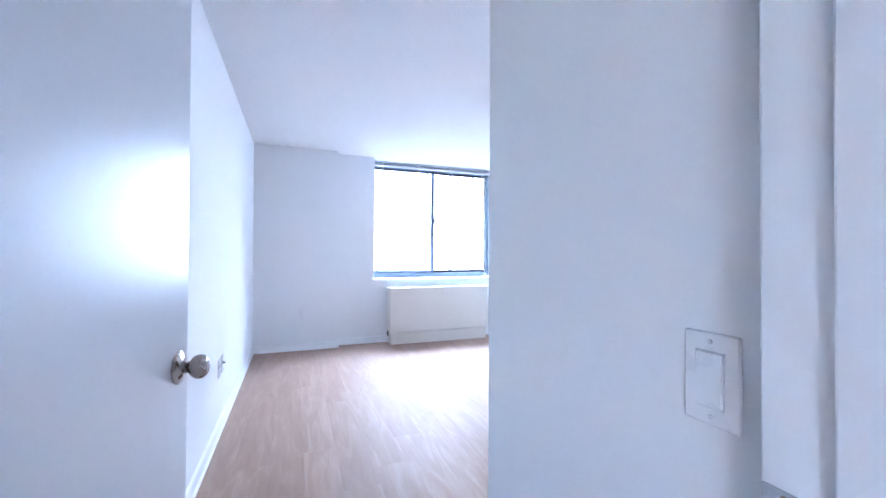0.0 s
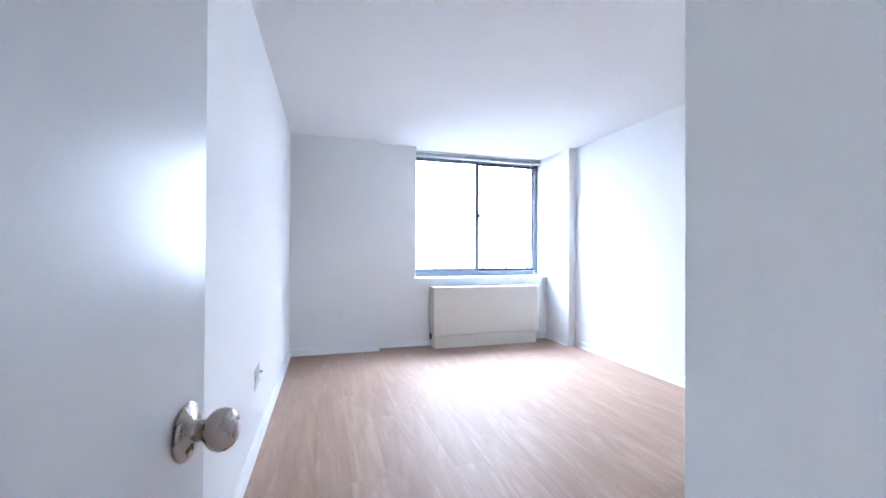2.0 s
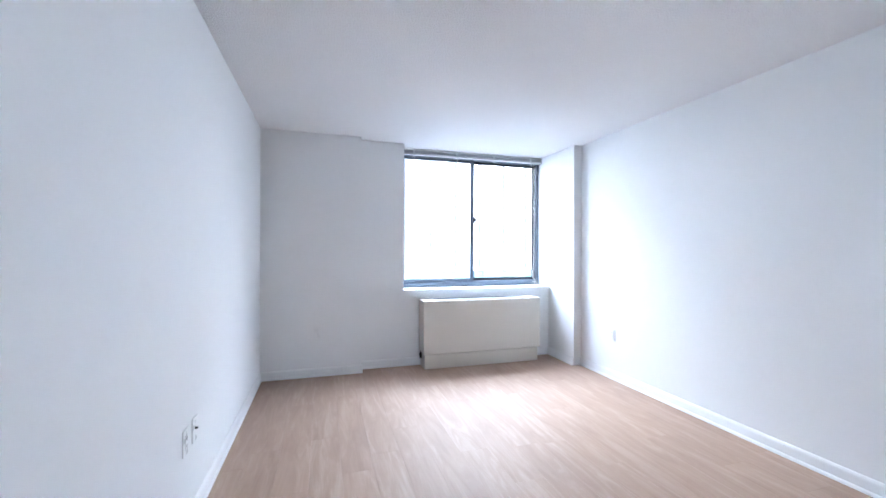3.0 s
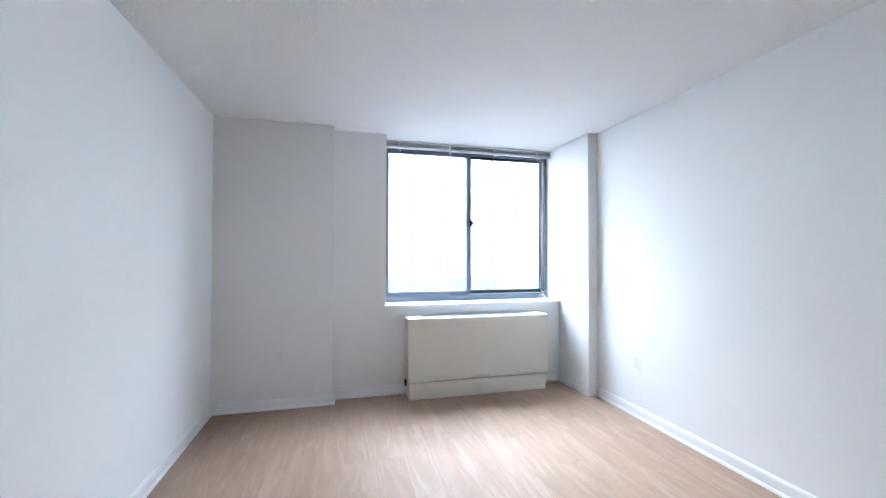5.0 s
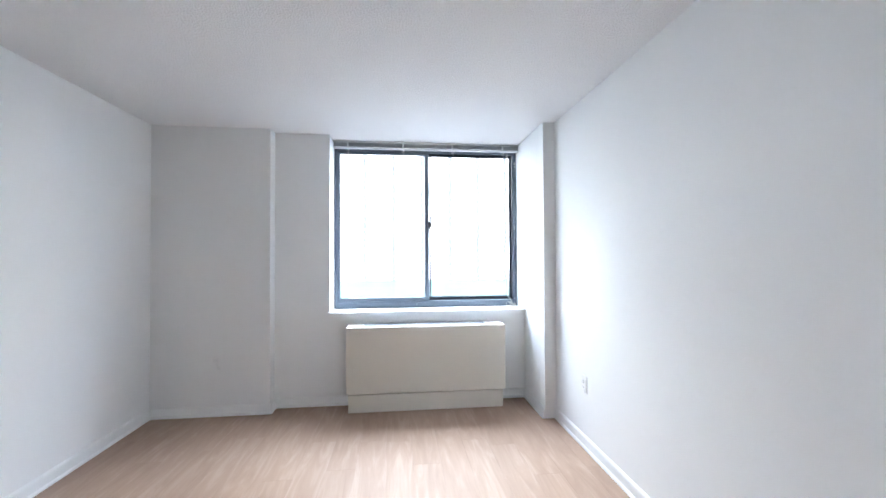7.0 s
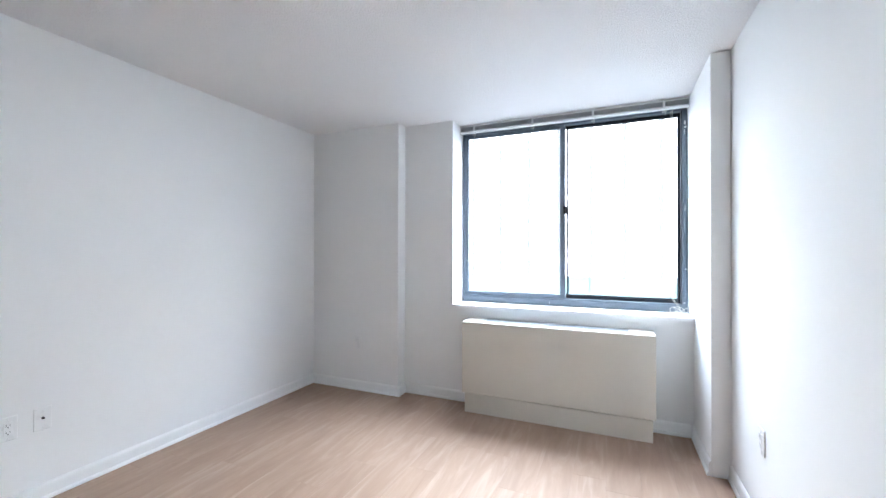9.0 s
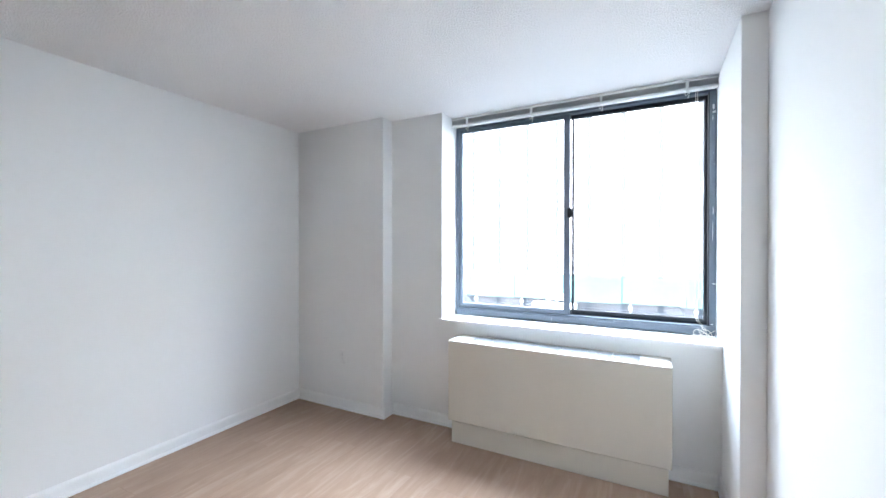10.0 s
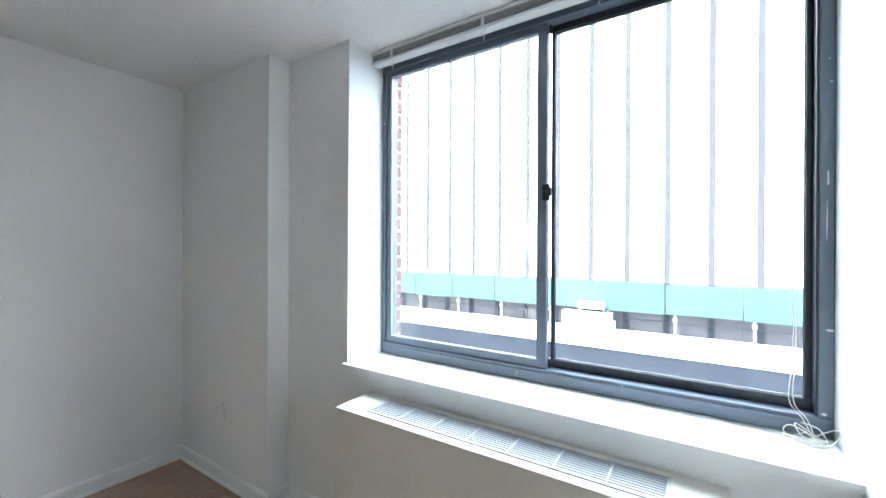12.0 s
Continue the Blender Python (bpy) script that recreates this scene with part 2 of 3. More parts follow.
def turned(profile, axis_at, direction, steps=32):
    """A body turned round an axis: profile as (distance along, radius)."""
    bm = bmesh.new()
    q = Vector((0, 0, 1)).rotation_difference(Vector(direction))
    rings = []
    for d, r in profile:
        rings.append([bm.verts.new(Vector(axis_at) + q @ Vector((r * math.cos(a), r * math.sin(a), d))) for a in [2 * math.pi * i / steps for i in range(steps)]])
    for a, b in zip(rings, rings[1:]):
        for i in range(steps):
            bm.faces.new((a[i], a[(i + 1) % steps], b[(i + 1) % steps], b[i]))
    bm.faces.new(rings[0][::-1])
    bm.faces.new(rings[-1])
    for f in bm.faces:
        f.smooth = True
    return bm


def tube(points, radius, steps=6):
    """A cord along a smooth line through the points."""
    P = [Vector(p) for p in points]
    line = []
    for i in range(len(P) - 1):
        a, b, c, d = P[max(i - 1, 0)], P[i], P[i + 1], P[min(i + 2, len(P) - 1)]
        for k in range(6):
            u = k / 6
            line.append(0.5 * (2 * b + (c - a) * u + (2 * a - 5 * b + 4 * c - d) * u * u + (3 * b - a - 3 * c + d) * u ** 3))
    line.append(P[-1])
    bm = bmesh.new()
    rings = []
    for i, p in enumerate(line):
        way = (line[min(i + 1, len(line) - 1)] - line[max(i - 1, 0)]).normalized()
        q = Vector((0, 0, 1)).rotation_difference(way)
        rings.append([bm.verts.new(p + q @ Vector((radius * math.cos(2 * math.pi * k / steps), radius * math.sin(2 * math.pi * k / steps), 0))) for k in range(steps)])
    for a, b in zip(rings, rings[1:]):
        for i in range(steps):
            f = bm.faces.new((a[i], a[(i + 1) % steps], b[(i + 1) % steps], b[i]))
            f.smooth = True
    bm.faces.new(rings[0][::-1])
    bm.faces.new(rings[-1])
    return bm


def mesh_of(name, bm, material):
    bmesh.ops.recalc_face_normals(bm, faces=bm.faces)
    me = bpy.data.meshes.new(name)
    bm.to_mesh(me)
    bm.free()
    me.materials.append(material)
    return me


def part(name, bm, material, parent, label=""):
    ob = new(name, mesh_of(name, bm, material))
    ob.parent = parent
    ob.matrix_parent_inverse = parent.matrix_world.inverted() if parent.type == "EMPTY" else Matrix()
    return tagged(ob, label)


def structure(name, bm, material, label, category):
    return tagged(new(name, mesh_of(name, bm, material)), label, category, kind="structure")


def thing(name, at, label, category, group="", kind=""):
    ob = new(name)
    ob.location = at
    ob.empty_display_size = 0.1
    ob.matrix_world = Matrix.Translation(at)
    return tagged(ob, label, category, group, kind)


# ---- plan ----
H = 2.44                      # ceiling
XL, XR = 0.0, 3.339            # side walls
YP, YW = 5.992, 6.118         # bumped-out panel, wall round the window
WL, WR = 1.432, 3.24          # window recess
YO = 6.545                    # outer face of the wall
SILL = 0.83
YC, XC = 1.882, 0.951         # corner where the room widens
YD = 1.17                     # room side of the door wall
GROUND = -9.0

# ---- room shell ----
floor = structure("floor", boxes((-2.5, 3.67, -2.0, YD, -0.20, -0.012), (-0.3, 3.67, YD, YO, -0.20, -0.012)), SUBFLOOR, "pale oak-look plank floor running towards the window", "floor")
structure("ceiling", boxes((-2.5, 3.67, -2.0, YD, H, H + 0.25), (-0.3, 3.67, YD, YO, H, H + 0.25)), CEIL, "white stippled ceiling", "ceiling")
structure("wall_west", boxes((-0.3, XL, YD, YO - 0.1, -0.012, H)), PAINT, "smooth white painted long side wall", "wall")
structure("wall_east", boxes((XR, XR + 0.3, YC, YO - 0.1, -0.012, H)), PAINT, "smooth white painted side wall with one outlet", "wall")
wall_north = structure("wall_north", boxes((XL, 0.957, YP, YO - 0.1, -0.012, H), (0.957, WL, YW, YO - 0.1, -0.012, H), (WL, WR, YW, YO - 0.1, -0.012, SILL - 0.022)), PAINT, "white window wall with a bumped-out panel", "wall")
structure("wall_pier", boxes((WR, XR, 5.604, YO - 0.1, -0.012, H), bevel=0.004), PAINT, "white painted pier beside the window", "wall")
structure("wall_closet", boxes((XC, XR + 0.3, YD, YC, -0.012, H), bevel=0.004), PAINT, "white wall block with a light switch", "wall")
structure("wall_south", boxes((-2.5, 0.09, 1.05, YD, -0.012, H), (0.09, 0.93, 1.05, YD, 2.075, H), (0.93, 3.67, 1.05, YD, -0.012, H)), PAINT, "white wall round the bedroom doorway", "wall")
# unseen hallway, widened west and left open for the added window
structure("wall_hall", boxes((1.25, 1.4, -2.0, 1.05, -0.012, H), (-2.5, -2.35, -1.85, 1.05, -0.012, H), (-2.5, -1.4, -2.0, -1.85, -0.012, H), (-0.7, 1.25, -2.0, -1.85, -0.012, H), (-1.4, -0.7, -2.0, -1.85, -0.012, 0.88), (-1.4, -0.7, -2.0, -1.85, 2.12, H)), PAINT, "plain white hallway walls", "wall")
outer = structure("wall_outer", boxes((-0.3, WL - 0.012, YO - 0.1, YO - 0.006, -0.2, H + 0.25), (WR, 3.67, YO - 0.1, YO - 0.006, -0.2, H + 0.25), (WL - 0.012, WR, YO - 0.1, YO - 0.006, -0.2, SILL - 0.03)), MORTAR, "red brick outer wall with pale mortar", "wall")
structure("building_base", boxes((-2.5, 3.67, -2.0, YO - 0.02, GROUND, -0.204)), MORTAR, "storeys below the room", "building")

# made-up window, added only to let daylight into the hallway
fill_window = thing("fill_window", (-1.05, -1.93, 0.88), "made-up white-framed window added to light the hallway", "window", kind="structure")
part("window_frame", boxes((-1.4, -0.7, -1.91, -1.87, 0.88, 0.92), (-1.4, -0.7, -1.91, -1.87, 2.08, 2.12), (-1.4, -1.36, -1.909, -1.871, 0.92, 2.08), (-0.74, -0.7, -1.909, -1.871, 0.92, 2.08)), TRIM, fill_window)
hall_pane = part("pane", boxes((-1.36, -0.74, -1.893, -1.887, 0.92, 2.08)), GLASS, fill_window)
hall_pane.visible_shadow = False

# brick courses at the outer window reveal and on the outer face beside it
def brick_run():
    stretch = mesh_of("brick", boxes((-0.10, 0.10, -0.045, 0.045, -0.0285, 0.0285), bevel=0.002), BRICK)
    z, row = SILL - 0.045, 0
    while z < H + 0.2:
        for k in range(3):
            ob = new("brick", stretch)
            ob.parent = outer
            ob.location = (WL - 0.10 - 0.008 - k * 0.21 + (0.004 if row % 2 else 0), YO - 0.047, z)
        z += 0.0757
        row += 1


# ---- baseboards: board, bead and shoe moulding ----
def baseboard(name, a, b, inward, label="white baseboard with a shoe moulding"):
    profile = ((0, 0), (0.021, 0), (0.0205, 0.008), (0.017, 0.016), (0.012, 0.020), (0.0115, 0.062), (0.0105, 0.072), (0.0075, 0.079), (0.0035, 0.085), (0, 0.086))
    bm = bmesh.new()
    a, b, n = Vector((*a, 0)), Vector((*b, 0)), Vector((*inward, 0))
    ends = [[bm.verts.new(p + n * d + Vector((0, 0, h))) for d, h in profile] for p in (a, b)]
    for i in range(len(profile)):
        j = (i + 1) % len(profile)
        bm.faces.new((ends[0][i], ends[0][j], ends[1][j], ends[1][i]))
    bm.faces.new(ends[0])
    bm.faces.new(ends[1][::-1])
    return structure(name, bm, TRIM, label, "baseboard")


baseboard("baseboard_west", (XL, YD), (XL, YP), (1, 0))
baseboard("baseboard_panel", (XL + 0.0215, YP), (0.957 + 0.021, YP), (0, -1))
baseboard("baseboard_return", (0.957, YP), (0.957, YW), (1, 0))
baseboard("baseboard_north", (0.957 + 0.0215, YW), (1.622, YW), (0, -1))
baseboard("baseboard_window", (2.967, YW), (WR - 0.0215, YW), (0, -1))
baseboard("baseboard_pier", (WR, YW), (WR, 5.606), (-1, 0))
baseboard("baseboard_east", (XR, 5.604), (XR, YC), (-1, 0))
baseboard("baseboard_closet", (XC, YC), (XR - 0.0215, YC), (0, 1))

# ---- window ----
window = thing("window_1", ((WL + WR) / 2, 6.40, SILL), "slate-grey aluminium sliding window with two panes", "window", kind="structure")
sill = part("window_sill", boxes((1.412, WR - 0.001, 6.094, YW, SILL - 0.022, SILL), (WL + 0.001, WR - 0.001, YW, 6.47, SILL - 0.022, SILL), bevel=0.0), TRIM, window, "white painted window stool")
FX0, FX1, FZ0, FZ1 = 1.437, 3.2385, SILL + 0.002, H - 0.002
part("frame_bottom", boxes((FX0, FX1, 6.36, 6.46, FZ0, 0.893), bevel=0.002), FRAME, window)
part("frame_top", boxes((FX0, FX1, 6.36, 6.46, 2.362, FZ1), bevel=0.002), FRAME, window)
part("frame_side", boxes((FX0, 1.462, 6.362, 6.458, 0.893, 2.362), bevel=0.002), FRAME, window)
part("frame_side", boxes((3.203, FX1, 6.362, 6.458, 0.893, 2.362), bevel=0.002), FRAME, window)
part("track_rib", boxes((FX0 + 0.03, FX1 - 0.05, 6.352, 6.360, 0.872, 0.880), bevel=0.001), FRAME, window)


def sash(x0, x1, y0, y1, z0, z1, left, right, bottom, top, material, label):
    s = part("sash", boxes((x0, x1, y0, y1, z0, z0 + bottom), (x0, x1, y0, y1, z1 - top, z1), (x0, x0 + left, y0 + 0.0005, y1 - 0.0005, z0 + bottom, z1 - top), (x1 - right, x1, y0 + 0.0005, y1 - 0.0005, z0 + bottom, z1 - top), bevel=0.0015), material, window, label)
    ym = (y0 + y1) / 2 + 0.006
    pane = part("pane", boxes((x0 + left - 0.004, x1 - right + 0.004, ym - 0.003, ym + 0.003, z0 + bottom - 0.004, z1 - top + 0.004)), GLASS, s, "clear glass pane, slightly dusty")
    pane.visible_shadow = False
    g = 0.003
    a, b, c, d = x0 + left, x1 - right, z0 + bottom, z1 - top
    part("glazing_bead", boxes((a, b, ym - 0.012, ym - 0.004, c, c + g), (a, b, ym - 0.012, ym - 0.004, d - g, d), (a, a + g, ym - 0.011, ym - 0.005, c + g, d - g), (b - g, b, ym - 0.011, ym - 0.005, c + g, d - g)), BRIGHT if material is FRAME else GASKET, s, "thin glazing bead")
    return s


sliding = sash(1.463, 2.352, 6.372, 6.404, 0.894, 2.361, 0.024, 0.043, 0.033, 0.028, FRAME, "slate-grey sliding sash")
sash(2.359, 3.202, 6.412, 6.444, 0.894, 2.361, 0.014, 0.022, 0.034, 0.026, GASKET, "black fixed sash at the back")
part("frame_side_channel", boxes((3.196, 3.2028, 6.366, 6.410, 0.894, 2.361)), GASKET, window, "black side channel")
part("interlock", boxes((2.3515, 2.3605, 6.400, 6.416, 0.893, 0.932), (2.3515, 2.3605, 6.400, 6.416, 2.330, 2.362)), GASKET, window, "black interlock block")
latch = part("latch", boxes((2.338, 2.370, 6.352, 6.3715, 1.605, 1.675), bevel=0.006), GASKET, sliding, "black sash latch")
part("latch_lever", boxes((2.356, 2.380, 6.343, 6.352, 1.622, 1.658), bevel=0.003), GASKET, latch)
for zz in (1.15, 1.62, 2.08):
    part("screw", turned(((0, 0.004), (0.0015, 0.004), (0.002, 0.002)), (1.449, 6.3615, zz), (0, -1, 0), 12), BRIGHT, window, "small bright screw")

SMEAR = surface("dried_white_paint", (0.66, 0.68, 0.69), rough=0.6, vary=0.08, scale=40, bump=0.0)


def paint_smear(x, z, w, h, seed):
    """An irregular dab of dried wall paint on the frame's face."""
    r = random.Random(seed)
    bm = bmesh.new()
    n = 11
    front, back = [], []
    for i in range(n):
        a = 2 * math.pi * i / n
        k = r.uniform(0.55, 1.1)
        p = (x + 0.5 * w * k * math.cos(a), z + 0.5 * h * k * math.sin(a))
        front.append(bm.verts.new((p[0], 6.3605, p[1])))
        back.append(bm.verts.new((p[0], 6.3625, p[1])))
    bm.faces.new(front)
    for i in range(n):
        bm.faces.new((front[i], front[(i + 1) % n], back[(i + 1) % n], back[i]))
    part("paint_smear", bm, SMEAR, window, "dab of dried white paint on the frame")


for k, (x, z, w, h) in enumerate(((3.222, 2.27, 0.012, 0.045), (3.226, 2.235, 0.020, 0.018), (3.219, 2.20, 0.004, 0.05), (3.222, 1.62, 0.006, 0.06), (3.220, 1.50, 0.003, 0.16), (3.228, 1.16, 0.024, 0.008), (3.243, 1.02, 0.006, 0.07), (3.241, 0.93, 0.008, 0.05), (3.216, 0.905, 0.016, 0.010), (3.224, 1.98, 0.006, 0.004), (3.228, 1.91, 0.008, 0.005))):
    paint_smear(x, z, w, h, k)

# ---- raised blind ----
BY0, BY1 = 6.274, 6.325
blind = thing("venetian_blind", ((WL + WR) / 2, 6.30, H), "white aluminium blind drawn fully up under the ceiling", "blind")
part("headrail", boxes((1.437, 3.241, BY0 - 0.001, BY1, 2.4185, 2.4340), bevel=0.002), BLIND, blind, "white folded headrail")
for k in range(12):
    z, dy = 2.3838 + k * 0.0029, 0.0022 * math.sin(2.3 * k) + (0.0015 if k % 3 == 0 else 0)
    bm = bmesh.new()
    n = 6
    ring = [(BY0 + 0.004 + dy + 0.046 * q / n, z + 0.0016 * math.sin(math.pi * q / n)) for q in range(n + 1)]
    ring += [(y, zz + 0.0013) for y, zz in reversed(ring)]
    ends = [[bm.verts.new((x, y, zz)) for y, zz in ring] for x in (1.440 + 0.0006 * (k % 2), 3.238 - 0.0006 * (k % 3))]
    for q in range(len(ring)):
        w = (q + 1) % len(ring)
        bm.faces.new((ends[0][q], ends[0][w], ends[1][w], ends[1][q]))
    bm.faces.new(ends[0][::-1])
    bm.faces.new(ends[1])
    part("slat", bm, SLATM, blind)
part("bottom_rail", boxes((1.438, 3.240, BY0 - 0.002, BY1 - 0.004, 2.364, 2.3815), bevel=0.005), BLIND, blind, "white bottom rail")
for x in (1.575, 2.095, 2.575, 3.075):
    part("ladder_tape", boxes((x - 0.008, x + 0.008, BY0 - 0.0035, BY0 - 0.0022, 2.366, 2.4205)), BLIND, blind)
    part("clip", boxes((x - 0.02, x + 0.012, BY0 - 0.006, BY0 + 0.02, 2.3595, 2.3638), bevel=0.001), PLATE, blind, "white end clip of the ladder cord")
    part("cord_end", tube(((x, BY0, 2.360), (x - 0.012, BY0 - 0.003, 2.345), (x - 0.006, BY0, 2.335), (x + 0.006, BY0 - 0.002, 2.347), (x - 0.002, BY0, 2.357), (x + 0.012, BY0 - 0.002, 2.350), (x + 0.004, BY0, 2.314)), 0.0021), PLATE, blind, "loose knotted cord end")
for k, dx in enumerate((0.0, 0.010)):
    x = 3.122 + dx
    part("lift_cord", tube(((x, 6.300, 2.37), (x + 0.004, 6.302, 2.0), (x + 0.012, 6.305, 1.5), (x + 0.014 - 0.004 * k, 6.310, 1.1), (x + 0.006, 6.318, 0.95), (3.160 + 0.010 * k, 6.318, 0.895), (3.180 + 0.006 * k, 6.310, 0.850)), 0.0014), CORD, blind, "thin cream lift cord hanging to the stool")
part("valance_end", boxes((3.050, 3.238, BY0 - 0.004, BY0 - 0.0011, 2.4235, 2.4310)), SLATM, blind, "tilter slots in the headrail")

bundle = thing("cord_bundle", (3.19, 6.31, SILL), "tangle of cream blind cord lying on the window stool", "cord")
rnd = random.Random(4)
for k in range(5):
    pts = []
    cx, cy, rx, ry = 3.175 + rnd.uniform(-0.03, 0.02), 6.300 + rnd.uniform(-0.015, 0.015), rnd.uniform(0.030, 0.055), rnd.uniform(0.012, 0.030)
    ph = rnd.uniform(0, 6.28)
    for i in range(9):
        a = ph + i * 0.82
        pts.append((cx + rx * math.cos(a), cy + ry * math.sin(a), SILL + 0.003 + (0.045 if k in (1, 3) else 0.012) * (0.5 + 0.5 * math.sin(1.7 * a + k))))
    part("loop", tube(pts, 0.0019), CORD, bundle)
part("knot", turned(((0, 0.002), (0.006, 0.006), (0.016, 0.0075), (0.028, 0.004), (0.032, 0.002)), (3.170, 6.300, SILL + 0.008), (1, -0.2, 0.12), 10), CORD, bundle, "knotted cord tassel")

# ---- heating and cooling cabinet under the window ----
RX0, RX1, RY0, RY1, RZ0, RZ1 = 1.605, 2.986, 5.885, 6.112, 0.162, 0.727
cab = thing("convector_cabinet", ((RX0 + RX1) / 2, 6.0, 0), "cream sheet-metal convector cabinet standing under the window", "convector")
GX0, GX1, GY0, GY1 = 1.745, 2.832, 5.926, 6.074
part("front_panel", boxes((RX0, RX1, RY0, RY0 + 0.020, RZ0, RZ1), bevel=0.003), CREAM, cab)
part("side_panel", boxes((RX0, RX0 + 0.015, RY0 + 0.0205, RY1, RZ0, RZ1), bevel=0.002), CREAM, cab)
part("side_panel", boxes((RX1 - 0.015, RX1, RY0 + 0.0205, RY1, RZ0, RZ1), bevel=0.002), CREAM, cab)
part("top_panel", boxes((RX0 + 0.0155, GX0, RY0 + 0.0205, RY1, RZ1 - 0.012, RZ1 - 0.0005), (GX1, RX1 - 0.0155, RY0 + 0.0205, RY1, RZ1 - 0.012, RZ1 - 0.0005), (GX0, GX1, RY0 + 0.0205, GY0, RZ1 - 0.012, RZ1 - 0.0005), (GX0, GX1, GY1, RY1, RZ1 - 0.012, RZ1 - 0.0005)), CREAM, cab)
# near-black sheet: the shade inside the cabinet, put into its colour
part("cavity_shade_sheet", boxes((RX0 + 0.016, RX1 - 0.016, RY0 + 0.021, RY1 - 0.002, RZ1 - 0.075, RZ1 - 0.065)), CAVITY_SHADE, cab, "dark sheet painting the shade below the grille")
part("seam_channel", boxes((1.625, 2.965, 5.925, RY1 - 0.002, RZ0 - 0.015, RZ0 + 0.004)), CREAM, cab, "shaded seam between panel and base")
part("base_panel", boxes((1.621, 2.969, 5.909, RY1, 0.0, RZ0 - 0.013), bevel=0.002), CREAM, cab, "recessed cream base panel")
grille = part("grille", boxes((GX0, GX1, GY0, GY0 + 0.010, RZ1 - 0.010, RZ1 + 0.004), (GX0, GX1, GY1 - 0.010, GY1, RZ1 - 0.010, RZ1 + 0.004), (GX0, GX0 + 0.010, GY0 + 0.0105, GY1 - 0.0105, RZ1 - 0.010, RZ1 + 0.004), (GX1 - 0.010, GX1, GY0 + 0.0105, GY1 - 0.0105, RZ1 - 0.010, RZ1 + 0.004), bevel=0.0015), GRILLE, cab, "pale grey top grille frame")
nsl = 9
for k in range(nsl):
    y = GY0 + 0.0175 + k * (GY1 - GY0 - 0.035) / (nsl - 1)
    part("slat", boxes((GX0 + 0.0105, GX1 - 0.0105, y - 0.0028, y + 0.0028, RZ1 - 0.009, RZ1 + 0.001)), GRILLE, grille)
for k in range(7):
    x = GX0 + 0.155 * (k + 1)
    if x < GX1 - 0.03:
        part("crossbar", boxes((x - 0.0035, x + 0.0035, GY0 + 0.0105, GY1 - 0.0105, RZ1 - 0.0095, RZ1 + 0.0018)), GRILLE, grille)
for x0, x1 in ((GX0 + 0.011, GX0 + 0.30), (GX1 - 0.085, GX1 - 0.011)):
    part("blank_plate", boxes((x0, x1, GY0 + 0.011, GY1 - 0.011, RZ1 - 0.014, RZ1 - 0.0105)), GRILLE, grille, "pale plate closing the end of the grille")
valve = part("valve", turned(((0, 0.012), (0.03, 0.012), (0.032, 0.017), (0.05, 0.017), (0.052, 0.010), (0.09, 0.010)), (1.612, 6.06, 0.085), (0, 0, 1), 16), PIPE, cab, "dark iron pipe stub behind the base")


# ---- wall plates ----
def wall_plate(name, at, turn, kind, label, category, group="", slot=SLOT):
    """A cover plate built facing -y, then turned to its wall."""
    t = thing(name, (0, 0, 0), label, category, group)
    part("cover_plate", boxes((-0.036, 0.036, -0.006, 0.0, -0.0585, 0.0585), bevel=0.003), PLATE, t)
    if kind == "outlet":
        ins = part("receptacle", boxes((-0.017, 0.017, -0.009, -0.0061, -0.034, 0.034), bevel=0.001), PLATE, t)
        for s in (-1, 1):
            z = 0.017 * s
            part("slot", boxes((-0.0075, -0.0055, -0.0096, -0.0088, z - 0.002, z + 0.007)), slot, ins)
            part("slot", boxes((0.0055, 0.0075, -0.0096, -0.0088, z - 0.001, z + 0.006)), slot, ins)
            part("earth_hole", boxes((-0.0025, 0.0025, -0.0096, -0.0088, z - 0.0105, z - 0.006), bevel=0.0005), slot, ins)
    elif kind == "switch":
        # raised grey strips; their colour paints the shadow line round the rocker
        part("gap_shade_strips", boxes((-0.0185, -0.0172, -0.0078, -0.0061, -0.0355, 0.0355), (0.0172, 0.0185, -0.0078, -0.0061, -0.0355, 0.0355), (-0.0172, 0.0172, -0.0078, -0.0061, 0.034, 0.0355), (-0.0172, 0.0172, -0.0078, -0.0061, -0.0355, -0.034)), GAP_SHADE, t, "thin grey strips painting the shadow gap round the rocker")
        bm = boxes((-0.0165, 0.0165, -0.009, -0.0061, -0.033, 0.033))
        for v in bm.verts:
            if v.co.y < -0.008:
                v.co.y -= 0.0035 * (0.5 - v.co.z / 0.066)
        part("rocker", bm, PLATE, t, "white rocker")
    else:
        jack = part("coax_jack", turned(((0, 0.0065), (0.003, 0.0065), (0.0035, 0.0048), (0.012, 0.0048), (0.0125, 0.003)), (0, -0.006, 0.004), (0, -1, 0), 12), PIPE, t, "dark threaded cable jack")
    for z in ((-0.047, 0.047) if kind != "jack" else (-0.042, 0.042)):
        part("screw", turned(((0, 0.003), (0.001, 0.003), (0.0014, 0.0015)), (0, -0.006, z), (0, -1, 0), 10), PLATE, t)
    t.matrix_world = pose(*at, 0, 0, turn)
    return t


wall_plate("wall_outlet", (0.0, 3.838, 0.418), 90, "outlet", "white rectangular outlet on the long wall beside a cable jack", "outlet", "wall outlets")
wall_plate("cable_jack_plate", (0.0, 3.968, 0.421), 90, "jack", "white cover plate with a dark coaxial jack", "wall plate")
wall_plate("wall_outlet", (0.535, YP, 0.447), 0, "outlet", "white outlet painted in with the bumped-out panel", "outlet", "wall outlets", GRILLE)
